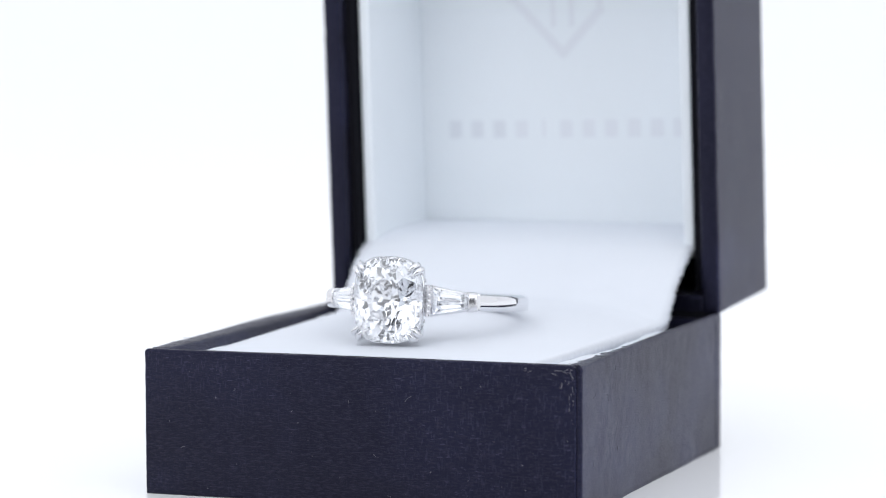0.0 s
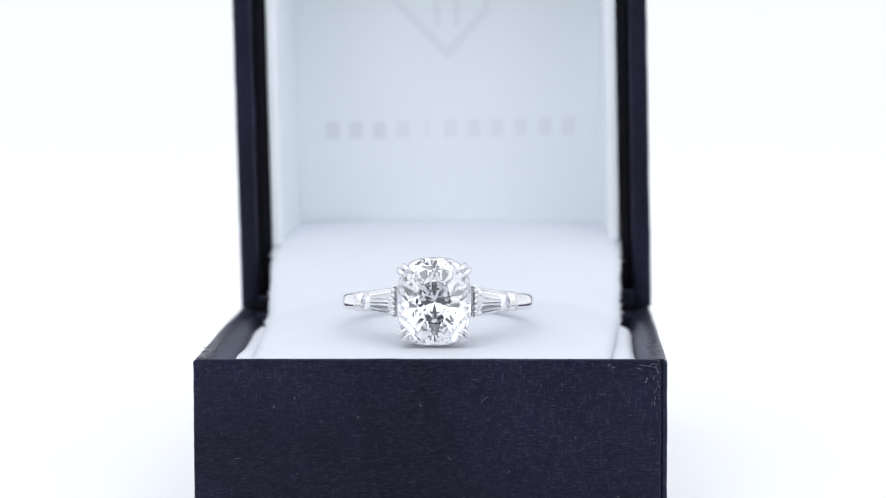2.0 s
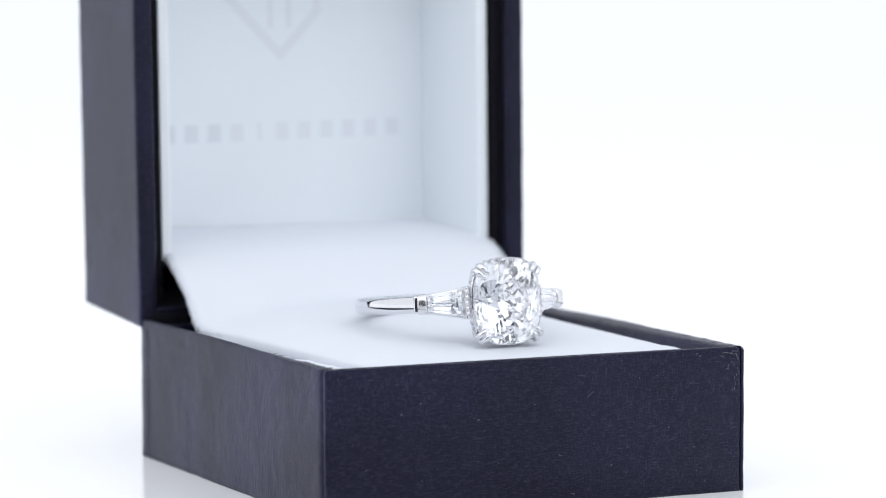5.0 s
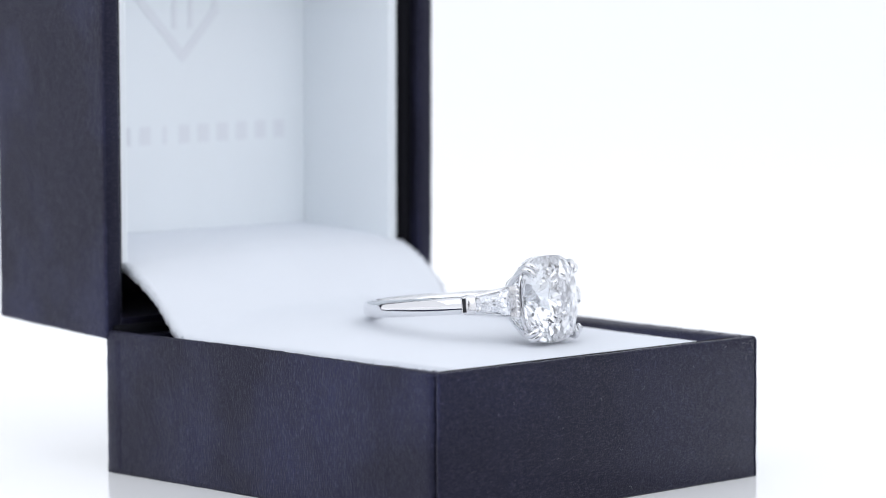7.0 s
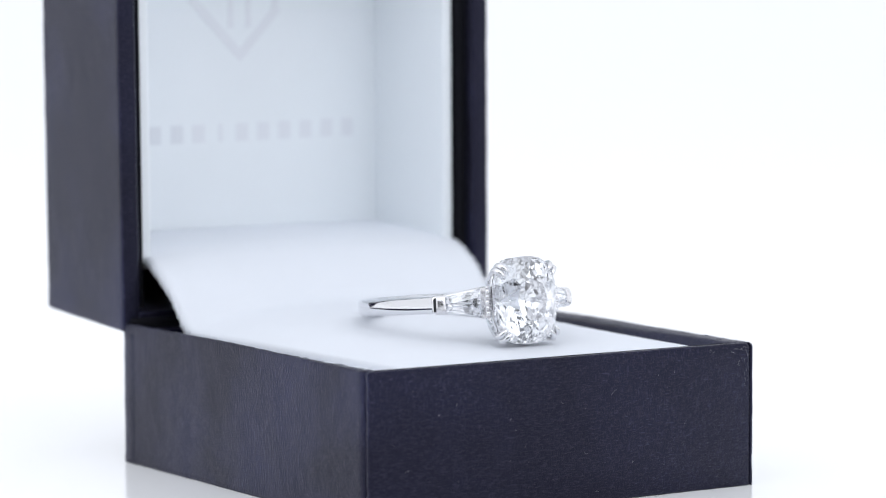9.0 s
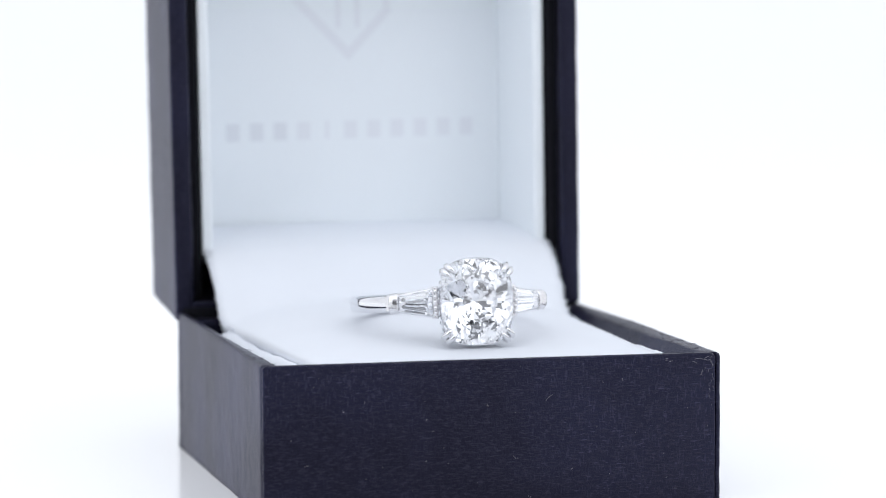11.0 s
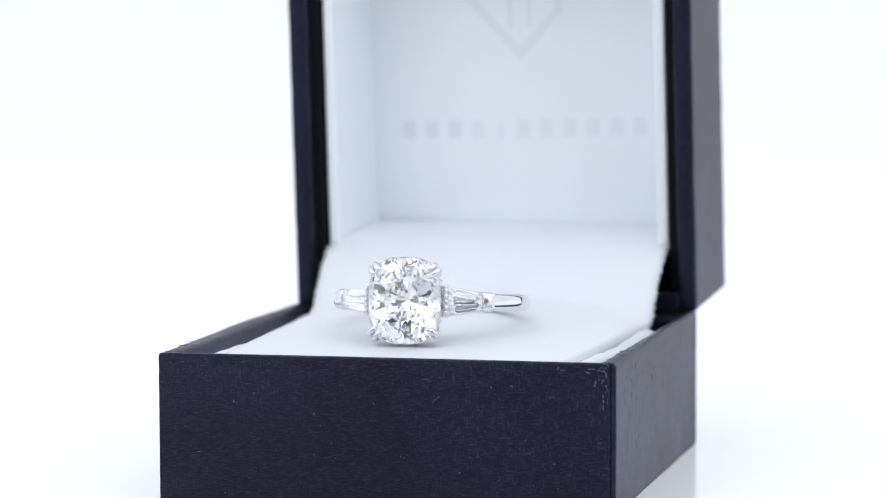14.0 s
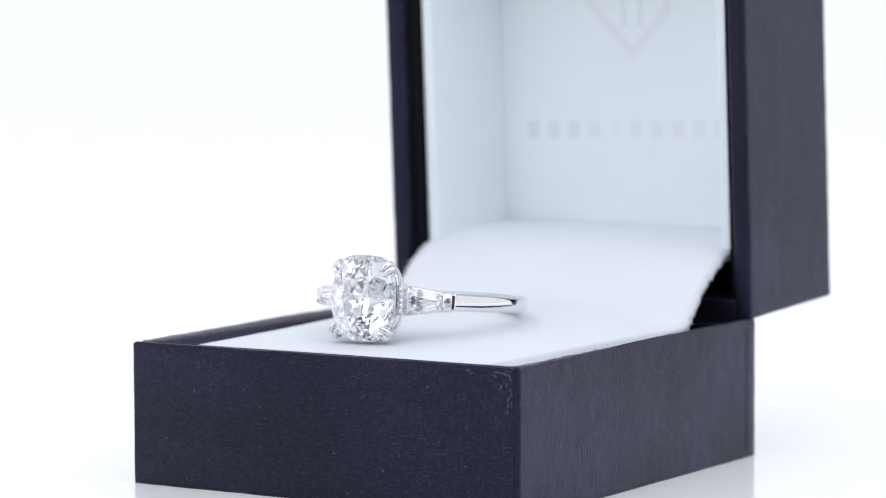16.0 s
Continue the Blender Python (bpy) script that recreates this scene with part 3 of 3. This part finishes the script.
def shoulder(ring, sx):
    """Channel under a baguette, its end bars and the tapered stone."""
    pi_, po = Vector((sx * 0.084, -0.248, 0)), Vector((sx * 0.160, -0.214, 0))
    along = (po - pi_).normalized()
    out = Vector((-along.y, along.x, 0)) * (1 if sx < 0 else -1)
    if out.dot(pi_) < 0:
        out = -out
    ln = (po - pi_).length
    h0, h1 = 0.0300, 0.0175

    def at(t, o, z):
        return (pi_ + along * (ln * t) + out * o + Vector((0, 0, z))) * U
    # step-cut stone: facets in long flat tiers
    t0, t1 = 0.06, 0.97
    a0, a1 = t0 * ln, t1 * ln
    hh0, hh1 = h0 + (h1 - h0) * t0, h0 + (h1 - h0) * t1
    bm = rough_stone([(a0, -hh0), (a1, -hh1), (a1, hh1), (a0, hh0)], -0.03, 0.0105)
    side = Vector((hh0 - hh1, 0, a1 - a0)).normalized()
    for s in (-1, 1):
        q = Vector((side.x, 0, side.z * s))
        for inset, depth, ang in ((0.0, 0.001, 42), (0.0055, 0.0060, 22)):
            t = radians(ang)
            cut(bm, Vector((a0, depth, s * hh0)) - q * inset, q * math.sin(t) + Vector((0, math.cos(t), 0)))
        for inset, depth, ang in ((0.0, -0.002, 58), (0.0036, -0.0078, 50), (0.0085, -0.0136, 42), (0.0150, -0.0195, 34)):
            t = radians(ang)
            cut(bm, Vector((a0, depth, s * hh0)) - q * inset, q * math.sin(t) - Vector((0, math.cos(t), 0)))
    for aa, sg in ((a0, -1), (a1, 1)):
        cut(bm, (aa, 0.001, 0), (sg * math.sin(0.8), math.cos(0.8), 0))
        cut(bm, (aa, -0.003, 0), (sg * math.sin(0.9), -math.cos(0.9), 0))
    for v in bm.verts:
        v.co = at(v.co.x / ln, v.co.y, v.co.z)
    part("baguette", bm, GEM, ring, "tapered step-cut baguette diamond")
    # channel below: two rails and a floor
    for s in (-1, 1):
        bm = bmesh.new()
        tube(bm, [tuple(at(t, -0.016, s * (h0 + (h1 - h0) * t - 0.002)) / U) for t in (0.0, 0.35, 0.7, 1.02)], [0.0065, 0.006, 0.0058, 0.0058], 8)
        part("channel_rail", bm, METAL, ring, smooth=True)
    # saddle bar at the outer end
    for ta, tb, hh, o in ((0.985, 1.235, 0.0226, 0.0042),):
        bm = bmesh.new()
        rows = []
        for t, k in ((ta, 0.86), (ta + 0.015, 0.96), (ta + 0.04, 1.0), (tb - 0.03, 0.97), (tb, 0.93)):
            row = []
            for i in range(20):
                q = i * math.tau / 20
                cr, cz = math.cos(q), math.sin(q)
                row.append(bm.verts.new(at(t, o - 0.0175 + 0.0175 * k * math.copysign(abs(cr) ** 0.8, cr), hh * k * math.copysign(abs(cz) ** 0.62, cz))))
            rows.append(row)
        for r0, r1 in zip(rows, rows[1:]):
            for i in range(20):
                bm.faces.new((r0[i], r1[i], r1[(i + 1) % 20], r0[(i + 1) % 20]))
        bm.faces.new(rows[0])
        bm.faces.new(rows[-1])
        part("end_bar", bm, SATIN, ring, smooth=True)
    bm = bmesh.new()
    for t in (0.96, 1.34):
        for o in (-0.030, -0.002):
            for z in (-0.0185, 0.0185):
                bm.verts.new(at(t, o - (0.006 if t > 1.2 else 0), z))
    bmesh.ops.convex_hull(bm, input=bm.verts[:])
    bmesh.ops.bevel(bm, geom=bm.edges[:], offset=0.003 * U, segments=2, profile=0.5, affect="EDGES")
    part("shoulder_block", bm, METAL, ring)
    # collar beside the stone with small beads
    bm = bmesh.new()
    b = bmesh.new()
    add_box(b, (-0.0062, -0.004, -0.0355), (0.0050, 0.020, 0.0355), 0.003, 2)
    for v in b.verts:
        v.co.x += sx * 0.0885 * U - sx * abs(v.co.z) * 0.05
        v.co.y += -0.270 * U
    merge(bm, b)
    collar = part("collar", bm, SATIN, ring, "platinum collar set with tiny diamonds")
    for k in range(5):
        z = -0.0240 + 0.012 * k
        b = bmesh.new()
        bmesh.ops.create_icosphere(b, subdivisions=2, radius=0.0055 * U)
        for v in b.verts:
            v.co += Vector((sx * (0.0905 - abs(z) * 0.05), -0.2740, z)) * U
        part("accent_stone", b, SATIN, collar, smooth=True)


def prong(ring, sx, sz):
    """A double claw at one corner of the stone, rising from the basket."""
    for o in (-1, 1):
        ox, oz = o * 0.0050 * sx, -o * 0.0050 * sz
        pts = bez((sx * 0.036, -0.187, sz * 0.020), (sx * 0.057 + ox, -0.238, sz * 0.062 + oz), (sx * 0.0715 + ox, -0.285, sz * 0.0765 + oz), 8)
        pts += bez((sx * 0.0718 + ox, -0.289, sz * 0.0768 + oz), (sx * 0.0705 + ox, -0.3005, sz * 0.0755 + oz), (sx * 0.056 + ox, -0.3060, sz * 0.0605 + oz), 5)
        pts = [q + Vector((0, 0, -0.0038)) for q in pts]
        bm = bmesh.new()
        tube(bm, [tuple(q) for q in pts], [0.0066] * 6 + [0.0068] * 5 + [0.0068, 0.0064, 0.0052, 0.0022], 8)
        part("prong", bm, METAL, ring, smooth=True)


def diamond_ring():
    ring = new("diamond_ring")
    tagged(ring, "platinum ring with cushion diamond and tapered baguettes, lying on the pad", "ring")
    band(ring)
    cushion_stone(ring)
    for sx in (-1, 1):
        shoulder(ring, sx)
        for sz in (-1, 1):
            prong(ring, sx, sz)
    for k, y, r in ((0.935, SY + 0.0165, 0.0052), (0.74, SY + 0.040, 0.0040), (0.50, SY + 0.094, 0.006)):
        bm = bmesh.new()
        na = 48
        rows = []
        for i in range(na):
            a = i * math.tau / na
            x, z = cushion(k, a)
            d = Vector((x, 0, z)).normalized()
            rows.append([bm.verts.new((Vector((x, y, z)) + d * r * math.cos(q * math.tau / 8) + Vector((0, r * math.sin(q * math.tau / 8), 0))) * U) for q in range(8)])
        for i in range(na):
            for q in range(8):
                bm.faces.new((rows[i][q], rows[(i + 1) % na][q], rows[(i + 1) % na][(q + 1) % 8], rows[i][(q + 1) % 8]))
        rail = part("gallery_rail", bm, METAL, ring, smooth=True)
        if k > 0.9:                  # hidden row of tiny stones
            for i in range(40):
                x, z = cushion(k - 0.05, i * math.tau / 40)
                d = Vector((x, 0, z)).normalized()
                bm = bmesh.new()
                bmesh.ops.create_icosphere(bm, subdivisions=1, radius=0.0056 * U)
                for v in bm.verts:
                    v.co += (Vector((x, y + 0.0105, z)) + d * 0.005) * U
                part("accent_stone", bm, GEM, rail)
    return ring


setting()
BOX = ring_box()
RING = diamond_ring()


def motions():
    walk(BOX, [(t, pose(0, 0, 0, 0, 0, a)) for t, a in TURN])
    walk(RING, [(t, pose(0, 0, 0, 0, 0, a) @ pose(*(RING_AT * U), RING_TILT, 0, 0)) for t, a in TURN])


motions()
